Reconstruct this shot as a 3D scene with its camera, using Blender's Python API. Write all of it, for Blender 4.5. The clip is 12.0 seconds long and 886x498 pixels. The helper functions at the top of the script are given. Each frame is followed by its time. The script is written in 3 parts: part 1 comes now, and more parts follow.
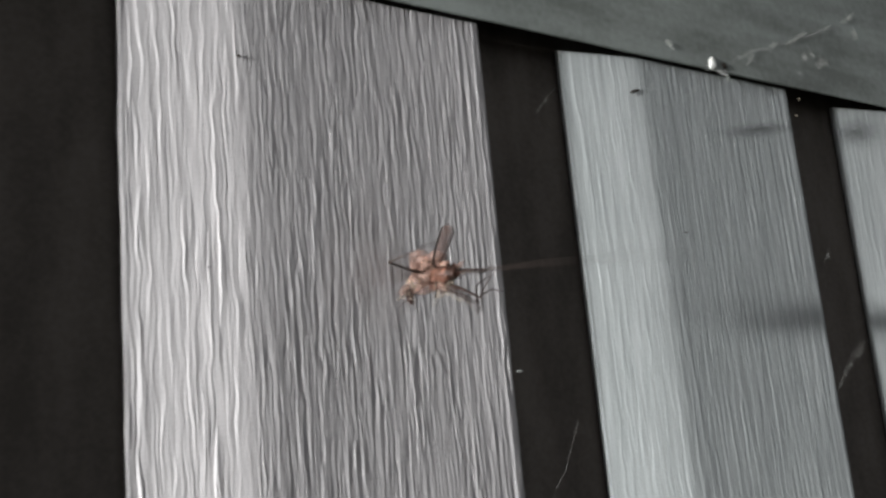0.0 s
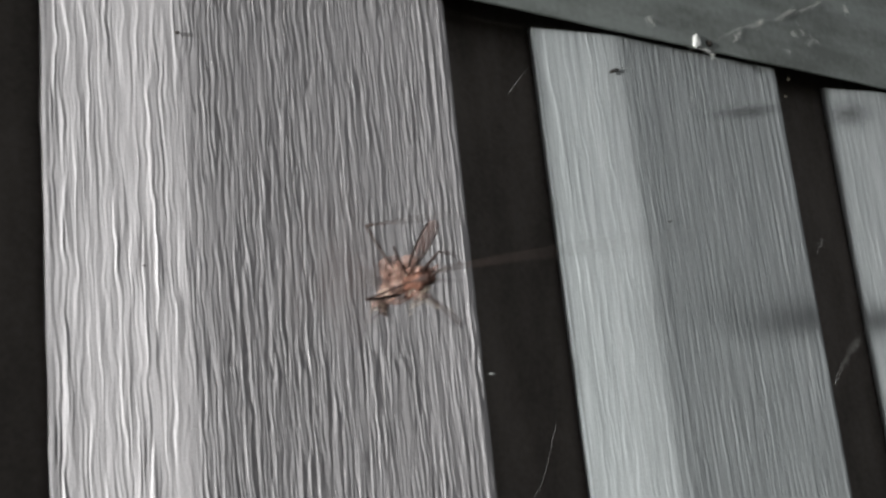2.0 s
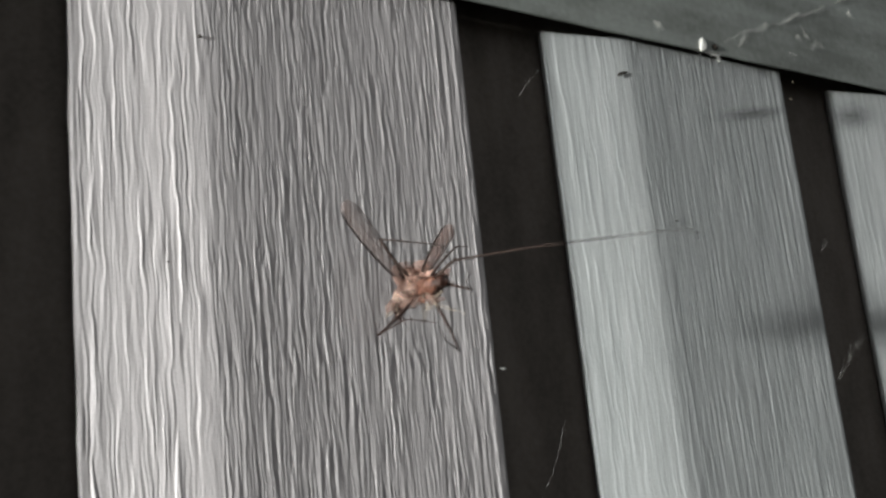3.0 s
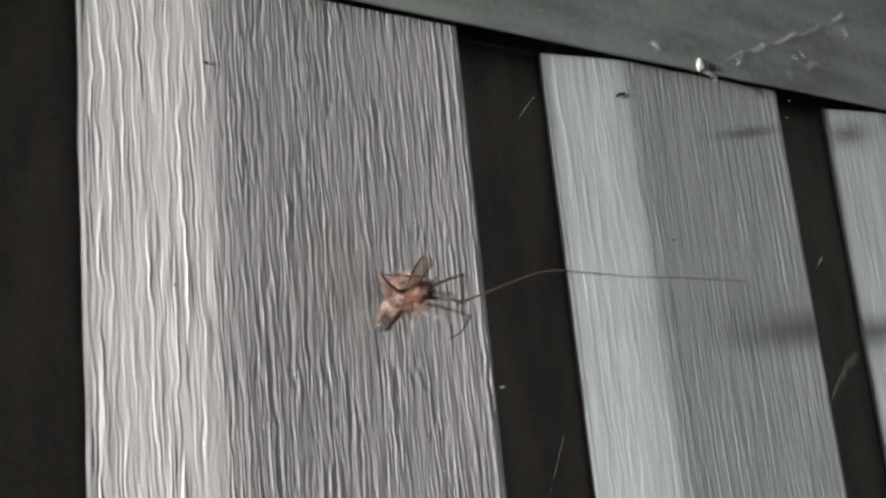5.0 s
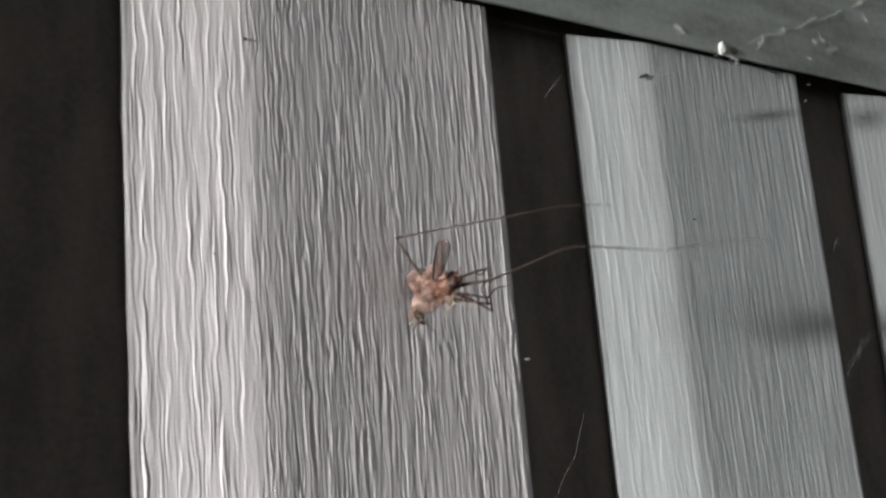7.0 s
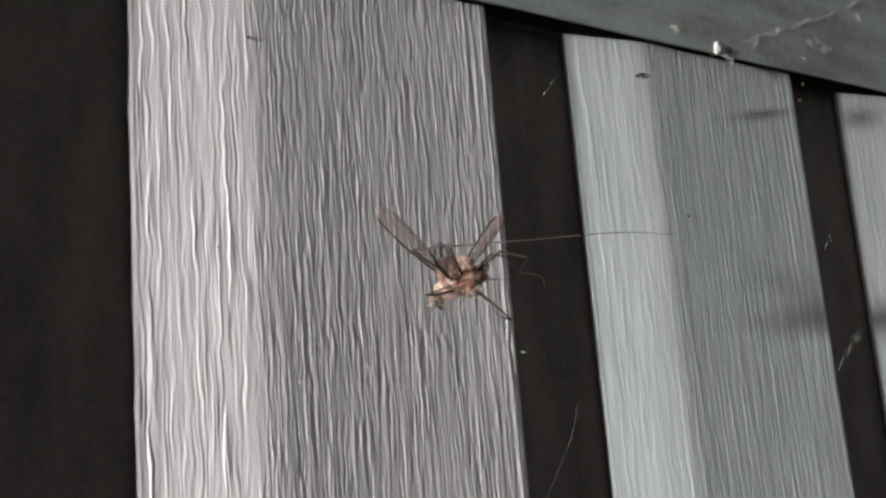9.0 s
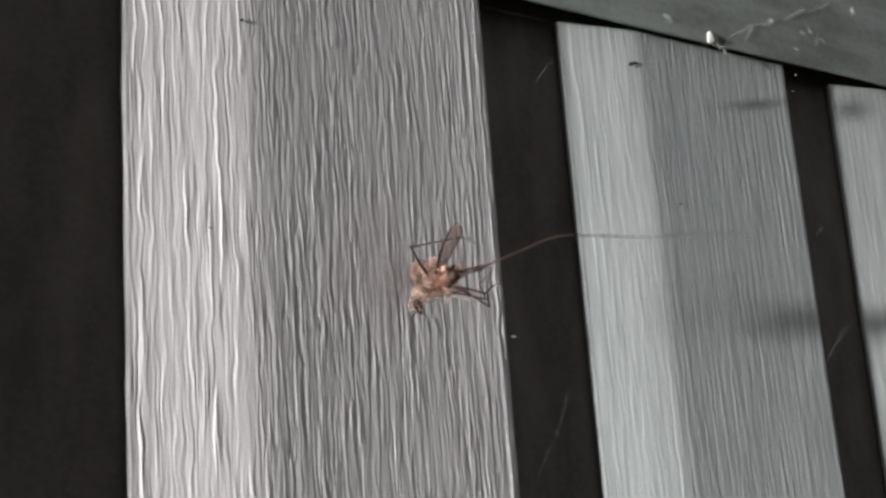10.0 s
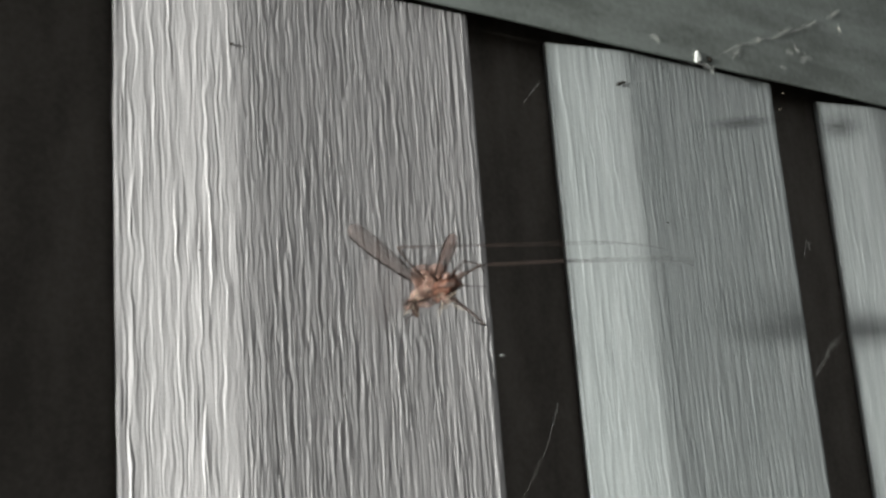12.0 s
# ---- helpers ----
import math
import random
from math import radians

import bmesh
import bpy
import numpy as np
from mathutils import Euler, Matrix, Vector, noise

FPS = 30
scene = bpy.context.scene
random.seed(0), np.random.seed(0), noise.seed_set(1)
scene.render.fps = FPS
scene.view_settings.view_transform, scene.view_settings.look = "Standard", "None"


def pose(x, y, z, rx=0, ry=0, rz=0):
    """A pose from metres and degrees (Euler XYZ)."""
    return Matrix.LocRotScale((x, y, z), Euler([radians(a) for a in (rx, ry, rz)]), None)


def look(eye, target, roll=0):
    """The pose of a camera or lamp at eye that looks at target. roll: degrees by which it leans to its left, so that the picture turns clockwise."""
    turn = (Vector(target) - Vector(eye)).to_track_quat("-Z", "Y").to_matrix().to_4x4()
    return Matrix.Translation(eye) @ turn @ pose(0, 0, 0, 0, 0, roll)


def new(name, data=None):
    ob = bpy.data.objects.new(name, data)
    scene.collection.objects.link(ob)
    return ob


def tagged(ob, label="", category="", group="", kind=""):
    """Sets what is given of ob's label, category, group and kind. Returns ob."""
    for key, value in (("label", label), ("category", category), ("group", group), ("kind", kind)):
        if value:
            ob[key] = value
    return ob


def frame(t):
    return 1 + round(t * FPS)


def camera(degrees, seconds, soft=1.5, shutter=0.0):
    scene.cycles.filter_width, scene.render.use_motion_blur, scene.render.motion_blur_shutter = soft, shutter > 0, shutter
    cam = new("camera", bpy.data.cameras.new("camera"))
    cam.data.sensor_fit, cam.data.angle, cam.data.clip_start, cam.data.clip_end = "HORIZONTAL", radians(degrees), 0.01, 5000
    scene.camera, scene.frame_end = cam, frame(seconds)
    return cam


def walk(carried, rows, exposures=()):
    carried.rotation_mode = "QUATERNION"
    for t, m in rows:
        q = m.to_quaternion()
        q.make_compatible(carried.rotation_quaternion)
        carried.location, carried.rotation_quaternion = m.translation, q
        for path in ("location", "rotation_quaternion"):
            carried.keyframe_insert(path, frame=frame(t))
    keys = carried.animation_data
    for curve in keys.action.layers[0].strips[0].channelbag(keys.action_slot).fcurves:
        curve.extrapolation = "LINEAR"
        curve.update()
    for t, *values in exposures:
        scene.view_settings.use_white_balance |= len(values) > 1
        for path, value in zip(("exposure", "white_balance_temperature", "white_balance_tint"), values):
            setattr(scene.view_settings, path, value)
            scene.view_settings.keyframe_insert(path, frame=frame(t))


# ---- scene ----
# A crane fly caught on its own long leg beside a grey slatted fence, seen close by from below the top rail.
EXPOSURE = 1.19
cam = camera(44.1, 12.0, soft=2.8, shutter=0.9)
WALK = [
    (0.0, pose(-0.0799, -0.1713, 0.8512, 103.09, 4.96, -34.07)),
    (0.1, pose(-0.0786, -0.1709, 0.8515, 103.28, 5.32, -33.85)),
    (0.2, pose(-0.0773, -0.1704, 0.8519, 103.86, 5.67, -32.90)),
    (0.3, pose(-0.0761, -0.1700, 0.8524, 103.65, 5.96, -32.83)),
    (0.4, pose(-0.0750, -0.1695, 0.8529, 102.75, 6.18, -33.10)),
    (0.5, pose(-0.0740, -0.1690, 0.8536, 102.49, 6.29, -33.28)),
    (0.6, pose(-0.0731, -0.1684, 0.8544, 102.50, 6.33, -33.73)),
    (0.7, pose(-0.0724, -0.1678, 0.8553, 102.68, 6.35, -33.86)),
    (0.8, pose(-0.0718, -0.1672, 0.8561, 103.11, 6.34, -33.92)),
    (0.9, pose(-0.0714, -0.1665, 0.8567, 103.15, 6.31, -33.86)),
    (1.0, pose(-0.0711, -0.1658, 0.8569, 103.31, 6.25, -33.90)),
    (1.2, pose(-0.0708, -0.1643, 0.8566, 102.97, 6.11, -34.20)),
    (1.4, pose(-0.0704, -0.1627, 0.8559, 102.93, 5.98, -34.63)),
    (1.5, pose(-0.0699, -0.1620, 0.8556, 102.77, 5.93, -34.53)),
    (2.0, pose(-0.0666, -0.1598, 0.8546, 102.72, 5.80, -34.57)),
    (2.5, pose(-0.0677, -0.1600, 0.8539, 102.71, 5.76, -34.76)),
    (2.7, pose(-0.0690, -0.1608, 0.8532, 103.02, 5.74, -34.53)),
    (3.0, pose(-0.0710, -0.1629, 0.8526, 102.91, 5.69, -34.37)),
    (3.5, pose(-0.0719, -0.1642, 0.8546, 102.73, 5.49, -34.57)),
    (3.7, pose(-0.0721, -0.1645, 0.8549, 102.79, 5.49, -34.36)),
    (5.2, pose(-0.0737, -0.1668, 0.8555, 102.95, 5.53, -34.45)),
    (5.5, pose(-0.0737, -0.1668, 0.8555, 102.95, 5.53, -34.45)),
    (6.0, pose(-0.0735, -0.1670, 0.8552, 103.00, 5.53, -34.39)),
    (6.2, pose(-0.0735, -0.1670, 0.8552, 103.00, 5.53, -34.39)),
    (6.3, pose(-0.0782, -0.1680, 0.8527, 102.15, 4.59, -34.30)),
    (6.5, pose(-0.0782, -0.1680, 0.8527, 102.14, 4.59, -34.27)),
    (7.0, pose(-0.0799, -0.1685, 0.8526, 102.19, 4.74, -34.18)),
    (7.2, pose(-0.0800, -0.1687, 0.8526, 101.84, 4.74, -34.34)),
    (9.0, pose(-0.0822, -0.1725, 0.8514, 101.96, 4.45, -34.21)),
    (9.5, pose(-0.0818, -0.1731, 0.8495, 102.00, 4.18, -34.37)),
    (9.8, pose(-0.0817, -0.1734, 0.8487, 102.18, 4.09, -34.24)),
    (10.0, pose(-0.0817, -0.1735, 0.8485, 101.81, 4.07, -34.43)),
    (10.2, pose(-0.0812, -0.1730, 0.8488, 101.79, 4.13, -34.91)),
    (10.3, pose(-0.0808, -0.1725, 0.8492, 101.77, 4.19, -34.96)),
    (10.4, pose(-0.0805, -0.1722, 0.8496, 101.87, 4.23, -34.63)),
    (10.5, pose(-0.0804, -0.1720, 0.8501, 101.95, 4.25, -34.56)),
    (10.6, pose(-0.0805, -0.1720, 0.8506, 102.06, 4.23, -34.65)),
    (10.8, pose(-0.0811, -0.1721, 0.8513, 102.02, 4.14, -34.43)),
    (11.0, pose(-0.0815, -0.1724, 0.8517, 102.07, 4.05, -34.44)),
    (11.2, pose(-0.0813, -0.1734, 0.8518, 102.31, 4.03, -34.19)),
    (11.4, pose(-0.0809, -0.1749, 0.8518, 102.28, 4.06, -34.34)),
    (11.5, pose(-0.0808, -0.1755, 0.8518, 102.25, 4.07, -34.30)),
    (11.8, pose(-0.0811, -0.1765, 0.8511, 102.26, 4.13, -34.48)),
    (12.0, pose(-0.0816, -0.1767, 0.8501, 102.28, 4.20, -34.55)),
    ]
# the clip's camera drifts a little in exposure and in white balance
walk(cam, WALK, [(t, EXPOSURE + stops, kelvin, tint) for t, stops, kelvin, tint in (
    (0.0, 0.0, 6345, 8.5), (1.2, -0.02, 6345, 8.5), (2.0, -0.08, 6345, 8.5), (2.6, -0.05, 6345, 8.5), (3.0, -0.03, 6500, 7.5), (3.7, -0.02, 6500, 7.5),
    (6.0, 0.0, 6500, 8.5), (6.5, 0.0, 6480, 10), (10.2, 0.0, 6480, 10), (10.6, 0.0, 6500, 6.5), (11.5, 0.0, 6500, 6), (12.0, 0.02, 6480, 4))])

# ---- world and sun: a low light grazing along the fence ----
SUN_WAY = Vector((0.115, 0.0175, -0.0004)).normalized()      # the way in which the light travels
world = bpy.data.worlds.new("world")
scene.world = world
world.use_nodes = True
wn = world.node_tree
sky = wn.nodes.new("ShaderNodeTexSky")
sky.sky_type, sky.sun_disc = "NISHITA", False
sky.sun_elevation, sky.sun_rotation = radians(12), radians(261)
sky.air_density, sky.dust_density, sky.ozone_density = 0.7, 5.0, 0.4
wn.nodes["Background"].inputs["Strength"].default_value = 0.085
hazy = wn.nodes.new("ShaderNodeHueSaturation")
hazy.inputs["Saturation"].default_value = 0.16
wn.links.new(sky.outputs[0], hazy.inputs["Color"])
wn.links.new(hazy.outputs[0], wn.nodes["Background"].inputs["Color"])
sun = new("sun", bpy.data.lights.new("sun", "SUN"))
sun.data.energy, sun.data.angle, sun.data.color = 4.95, radians(3.1), (0.980, 0.99, 0.986)
sun.matrix_world = look((-3, -0.5, 1.2), Vector((-3, -0.5, 1.2)) + SUN_WAY)


# ---- materials ----
def material(name, base, rough=0.6, vary=0.15, scale=(400, 400, 30), bump=0.2, fine=1500, spec=0.3, metal=0.0, alpha=1.0, tint=None, through_light=0.0):
    """A node material: a base colour varied by stretched grain and by fine mottling, with a bump."""
    m = bpy.data.materials.new(name)
    m.use_nodes = True
    n, l = m.node_tree.nodes, m.node_tree.links
    p = n["Principled BSDF"]
    co = n.new("ShaderNodeTexCoord")
    mp = n.new("ShaderNodeMapping")
    mp.inputs["Scale"].default_value = scale
    l.new(co.outputs["Object"], mp.inputs["Vector"])
    big = n.new("ShaderNodeTexNoise")
    big.inputs["Scale"].default_value, big.inputs["Detail"].default_value = 1.0, 5
    l.new(mp.outputs[0], big.inputs["Vector"])
    small = n.new("ShaderNodeTexNoise")
    small.inputs["Scale"].default_value, small.inputs["Detail"].default_value = fine, 3
    l.new(co.outputs["Object"], small.inputs["Vector"])
    add = n.new("ShaderNodeMath")
    add.operation = "MULTIPLY_ADD"
    add.inputs[1].default_value = 0.4
    l.new(small.outputs[0], add.inputs[0])
    l.new(big.outputs[0], add.inputs[2])
    ramp = n.new("ShaderNodeValToRGB")
    lo = [c * (1 - vary) for c in base]
    hi = [min(1, c * (1 + vary)) for c in (tint or base)]
    ramp.color_ramp.elements[0].position, ramp.color_ramp.elements[1].position = 0.5, 0.9
    ramp.color_ramp.elements[0].color, ramp.color_ramp.elements[1].color = (*lo, 1), (*hi, 1)
    l.new(add.outputs[0], ramp.inputs[0])
    l.new(ramp.outputs[0], p.inputs["Base Color"])
    p.inputs["Roughness"].default_value, p.inputs["Metallic"].default_value = rough, metal
    p.inputs["Specular IOR Level"].default_value = spec
    p.inputs["Alpha"].default_value = alpha
    if through_light:
        p.inputs["Subsurface Weight"].default_value = through_light
        p.inputs["Subsurface Radius"].default_value = (0.002, 0.001, 0.0005)
        p.inputs["Subsurface Scale"].default_value = 1.0
    if bump:
        b = n.new("ShaderNodeBump")
        b.inputs["Strength"].default_value, b.inputs["Distance"].default_value = bump, 0.0004
        l.new(add.outputs[0], b.inputs["Height"])
        l.new(b.outputs[0], p.inputs["Normal"])
    return m


SLAT = material("grey_slat_composite", (0.374, 0.389, 0.382), 0.62, 0.14, (900, 900, 35), 0.25, 2500, 0.25, tint=(0.410, 0.423, 0.416))
# camera's warm cast round the fly, put into a copy of SLAT
SLAT_WARM_CAST = material("warm_cast_slat_composite", (0.412, 0.388, 0.385), 0.62, 0.14, (900, 900, 35), 0.25, 2500, 0.25, tint=(0.438, 0.413, 0.409))
RAIL = material("grey_rail_composite", (0.205, 0.217, 0.198), 0.6, 0.16, (30, 160, 160), 0.3, 700, 0.25, tint=(0.27, 0.289, 0.269))
BACK = material("brown_backing_board", (0.112, 0.098, 0.087), 0.85, 0.25, (120, 120, 40), 0.1, 900, 0.1)
PLASTER = material("pale_plaster", (0.5, 0.49, 0.47), 0.9, 0.1, (8, 8, 8), 0.3, 120, 0.1)
EARTH = material("bare_earth", (0.06, 0.05, 0.04), 0.95, 0.35, (3, 3, 3), 0.4, 40, 0.1)
THORAX = material("pale_tan_chitin", (0.50, 0.30, 0.235), 0.45, 0.5, (600, 600, 600), 0.5, 3000, 0.4, tint=(0.68, 0.53, 0.44), through_light=0.1)
ABDOMEN = material("orange_brown_chitin", (0.068, 0.028, 0.018), 0.5, 0.6, (650, 650, 650), 0.5, 2500, 0.4, tint=(0.17, 0.078, 0.052), through_light=0.1)
PATCH = material("salmon_chitin", (0.36, 0.20, 0.155), 0.75, 0.4, (700, 700, 700), 0.3, 3000, 0.12, tint=(0.50, 0.34, 0.28), through_light=0.1)
DARK = material("dark_brown_chitin", (0.045, 0.019, 0.012), 0.55, 0.3, (900, 900, 900), 0.2, 3000, 0.4)
LEG = material("brown_leg_chitin", (0.034, 0.019, 0.015), 0.5, 0.3, (300, 300, 300), 0.1, 3000, 0.2)
HIND_LEG = material("brown_hind_leg_chitin", (0.055, 0.037, 0.030), 0.5, 0.3, (300, 300, 300), 0.1, 3000, 0.2)
WING = material("smoky_wing_membrane", (0.185, 0.135, 0.12), 0.35, 0.3, (500, 500, 500), 0.1, 2500, 0.4, alpha=0.28)
WING_DARK = material("brown_folded_wing", (0.15, 0.086, 0.068), 0.4, 0.4, (500, 500, 500), 0.2, 2500, 0.4, alpha=0.36)
VEIN = material("dark_wing_vein", (0.022, 0.016, 0.014), 0.5, 0.2, (500, 500, 500), 0.0, 2500, 0.15)
SILK = material("white_spider_silk", (0.80, 0.79, 0.74), 0.4, 0.1, (900, 900, 900), 0.0, 3000, 0.5)
WISP = material("thin_cobweb", (0.70, 0.70, 0.66), 0.5, 0.1, (900, 900, 900), 0.0, 3000, 0.3, alpha=0.75)
FLUFF = material("pale_fluff", (0.36, 0.29, 0.22), 0.7, 0.4, (700, 700, 700), 0.2, 3000, 0.2, tint=(0.55, 0.47, 0.38), alpha=0.55)
MEMBRANE = material("tan_membrane", (0.29, 0.143, 0.102), 0.45, 0.5, (600, 600, 600), 0.4, 2500, 0.4, tint=(0.46, 0.28, 0.22), alpha=0.34)
DIRT = material("dark_debris", (0.05, 0.042, 0.035), 0.9, 0.4, (800, 800, 800), 0.3, 3000, 0.1)


def film_material(name, base, strength):
    """A dark film that thins out towards its rim."""
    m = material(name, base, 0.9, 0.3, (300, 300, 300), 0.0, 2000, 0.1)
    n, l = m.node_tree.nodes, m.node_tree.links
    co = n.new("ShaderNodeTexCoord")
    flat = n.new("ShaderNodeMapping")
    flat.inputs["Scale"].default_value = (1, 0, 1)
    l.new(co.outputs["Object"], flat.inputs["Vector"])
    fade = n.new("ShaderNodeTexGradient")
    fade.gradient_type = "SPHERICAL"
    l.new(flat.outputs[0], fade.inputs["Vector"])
    mottle = n.new("ShaderNodeTexNoise")
    mottle.inputs["Scale"].default_value = 6
    l.new(co.outputs["Object"], mottle.inputs["Vector"])
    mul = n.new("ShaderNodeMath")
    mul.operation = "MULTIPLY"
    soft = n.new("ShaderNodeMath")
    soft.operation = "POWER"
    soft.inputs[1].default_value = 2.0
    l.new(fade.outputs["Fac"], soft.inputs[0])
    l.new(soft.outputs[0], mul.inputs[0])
    l.new(mottle.outputs[0], mul.inputs[1])
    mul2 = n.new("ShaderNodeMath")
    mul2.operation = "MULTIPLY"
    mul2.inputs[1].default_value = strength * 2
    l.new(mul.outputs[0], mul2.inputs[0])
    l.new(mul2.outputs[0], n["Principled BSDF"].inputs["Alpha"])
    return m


DARK_FILM = film_material("dark_film", (0.07, 0.07, 0.07), 0.28)


# ---- mesh helpers ----
def mesh_of(name, verts, faces, mat, smooth=True):
    me = bpy.data.meshes.new(name)
    me.from_pydata([tuple(v) for v in verts], [], [tuple(f) for f in faces])
    me.materials.append(mat)
    if smooth:
        me.polygons.foreach_set("use_smooth", [True] * len(me.polygons))
    me.update()
    return me


def part(name, me, parent=None, label=""):
    ob = new(name, me)
    ob.parent = parent
    return tagged(ob, label) if label else ob


def tube(points, radii, sides=6, cap=True):
    """Vertices and faces of a round tube through the points, with a radius at each."""
    pts = [Vector(p) for p in points]
    verts, faces = [], []
    ref = Vector((0.3, 0.5, 0.81))
    for i, p in enumerate(pts):
        d = (pts[min(i + 1, len(pts) - 1)] - pts[max(i - 1, 0)]).normalized()
        u = d.cross(ref).normalized()
        v = d.cross(u)
        for k in range(sides):
            a = 2 * math.pi * k / sides
            verts.append(p + (u * math.cos(a) + v * math.sin(a)) * radii[i])
    for i in range(len(pts) - 1):
        for k in range(sides):
            a, b = i * sides + k, i * sides + (k + 1) % sides
            faces.append((a, b, b + sides, a + sides))
    if cap:
        faces.append(tuple(range(sides - 1, -1, -1)))
        faces.append(tuple(range((len(pts) - 1) * sides, len(pts) * sides)))
    return verts, faces


def joined(pieces):
    verts, faces = [], []
    for v, f in pieces:
        k = len(verts)
        verts += v
        faces += [tuple(i + k for i in q) for q in f]
    return verts, faces


def curve_points(points, step=8):
    """Points of a smooth (Catmull-Rom) curve through the given ones."""
    p = [Vector(q) for q in points]
    p = [p[0] * 2 - p[1], *p, p[-1] * 2 - p[-2]]
    out = []
    for i in range(1, len(p) - 2):
        for k in range(step):
            t = k / step
            out.append(0.5 * (2 * p[i] + (p[i + 1] - p[i - 1]) * t + (2 * p[i - 1] - 5 * p[i] + 4 * p[i + 1] - p[i + 2]) * t * t
                              + (3 * p[i] - p[i - 1] - 3 * p[i + 1] + p[i + 2]) * t ** 3))
    return out + [p[-2]]


def noise2(x, y, seed):
    """Smooth gradient noise on arrays, about -1 to 1."""
    xi, yi = np.floor(x).astype(np.int64), np.floor(y).astype(np.int64)
    xf, yf = x - xi, y - yi
    u, v = xf * xf * xf * (xf * (xf * 6 - 15) + 10), yf * yf * yf * (yf * (yf * 6 - 15) + 10)

    def corner(dx, dy):
        h = ((xi + dx) * 374761393 + (yi + dy) * 668265263 + seed * 974711) & 0xFFFFFFFF
        h = ((h ^ (h >> 13)) * 1274126177) & 0xFFFFFFFF
        a = ((h ^ (h >> 16)) & 0xFFFF) / 65536 * 2 * np.pi
        return np.cos(a) * (xf - dx) + np.sin(a) * (yf - dy)
    top = corner(0, 0) * (1 - u) + corner(1, 0) * u
    low = corner(0, 1) * (1 - u) + corner(1, 1) * u
    return 1.5 * (top * (1 - v) + low * v)


def grain(s, z, seed, crests=1.0, cuts=1.0, lines=1.0):
    """Height, in metres, of the embossed wood grain: s across the grain, z along it. Long thin ridges and cuts that wander a little,
    swell and die out along the board."""
    s, z = s * 1000, z * 1000
    q = s + 0.62 * noise2(s / 4, z / 7, seed) + 0.28 * noise2(s / 1.6, z / 3.4, seed + 1)
    swell = np.clip(0.75 + 1.1 * noise2(s / 1.3, z / 10, seed + 8), 0.1, 1.7)
    ridge = np.exp(-(noise2(q / 1.5 + 9, z / 30, seed + 7) / 0.13) ** 2) * swell
    cut = np.exp(-(noise2(q / 1.2, z / 19, seed + 2) / 0.12) ** 2) * (1.75 - swell)
    wide = noise2(q / 1.7, z / 34, seed + 3)
    fine = noise2(q / 0.55, z / 16, seed + 4)
    broad = 0.85 + 0.45 * noise2(s / 9, z / 25, seed + 5)
    comb = 0
    for wide_of, high, k in ((2.6, 1.0, 9), (1.15, 0.4, 14)):          # steep on one flank, easing off on the other
        way = q / wide_of + 0.6 * noise2(q / (2.3 * wide_of), z / (10 * wide_of), seed + k)
        step = np.floor(way)
        rest = way - step
        rise = np.clip(rest / 0.13, 0, 1)
        swing = np.clip(0.45 + 1.3 * noise2(step * 5.7 + 0.5, z / 13, seed + k + 1), 0, 1.4)
        comb = comb + high * rise * rise * (3 - 2 * rise) * np.exp(-2.4 * rest) * swing
    return (0.12 * crests * comb + 0.06 * lines * ridge - 0.075 * cuts * cut + 0.055 * wide + 0.075 * fine) * broad * 0.001 * RELIEF


# ---- large structure ----
RELIEF = 1.0
TOP = 0.95                                   # height of the top rail's lower face
PITCH, WIDE, BEVEL, DROP = 0.102, 0.0558, 0.0215, 0.0041
THICK = 0.0054
UNDERCUT = 0.0005                           # by how much the narrow edge is raked back


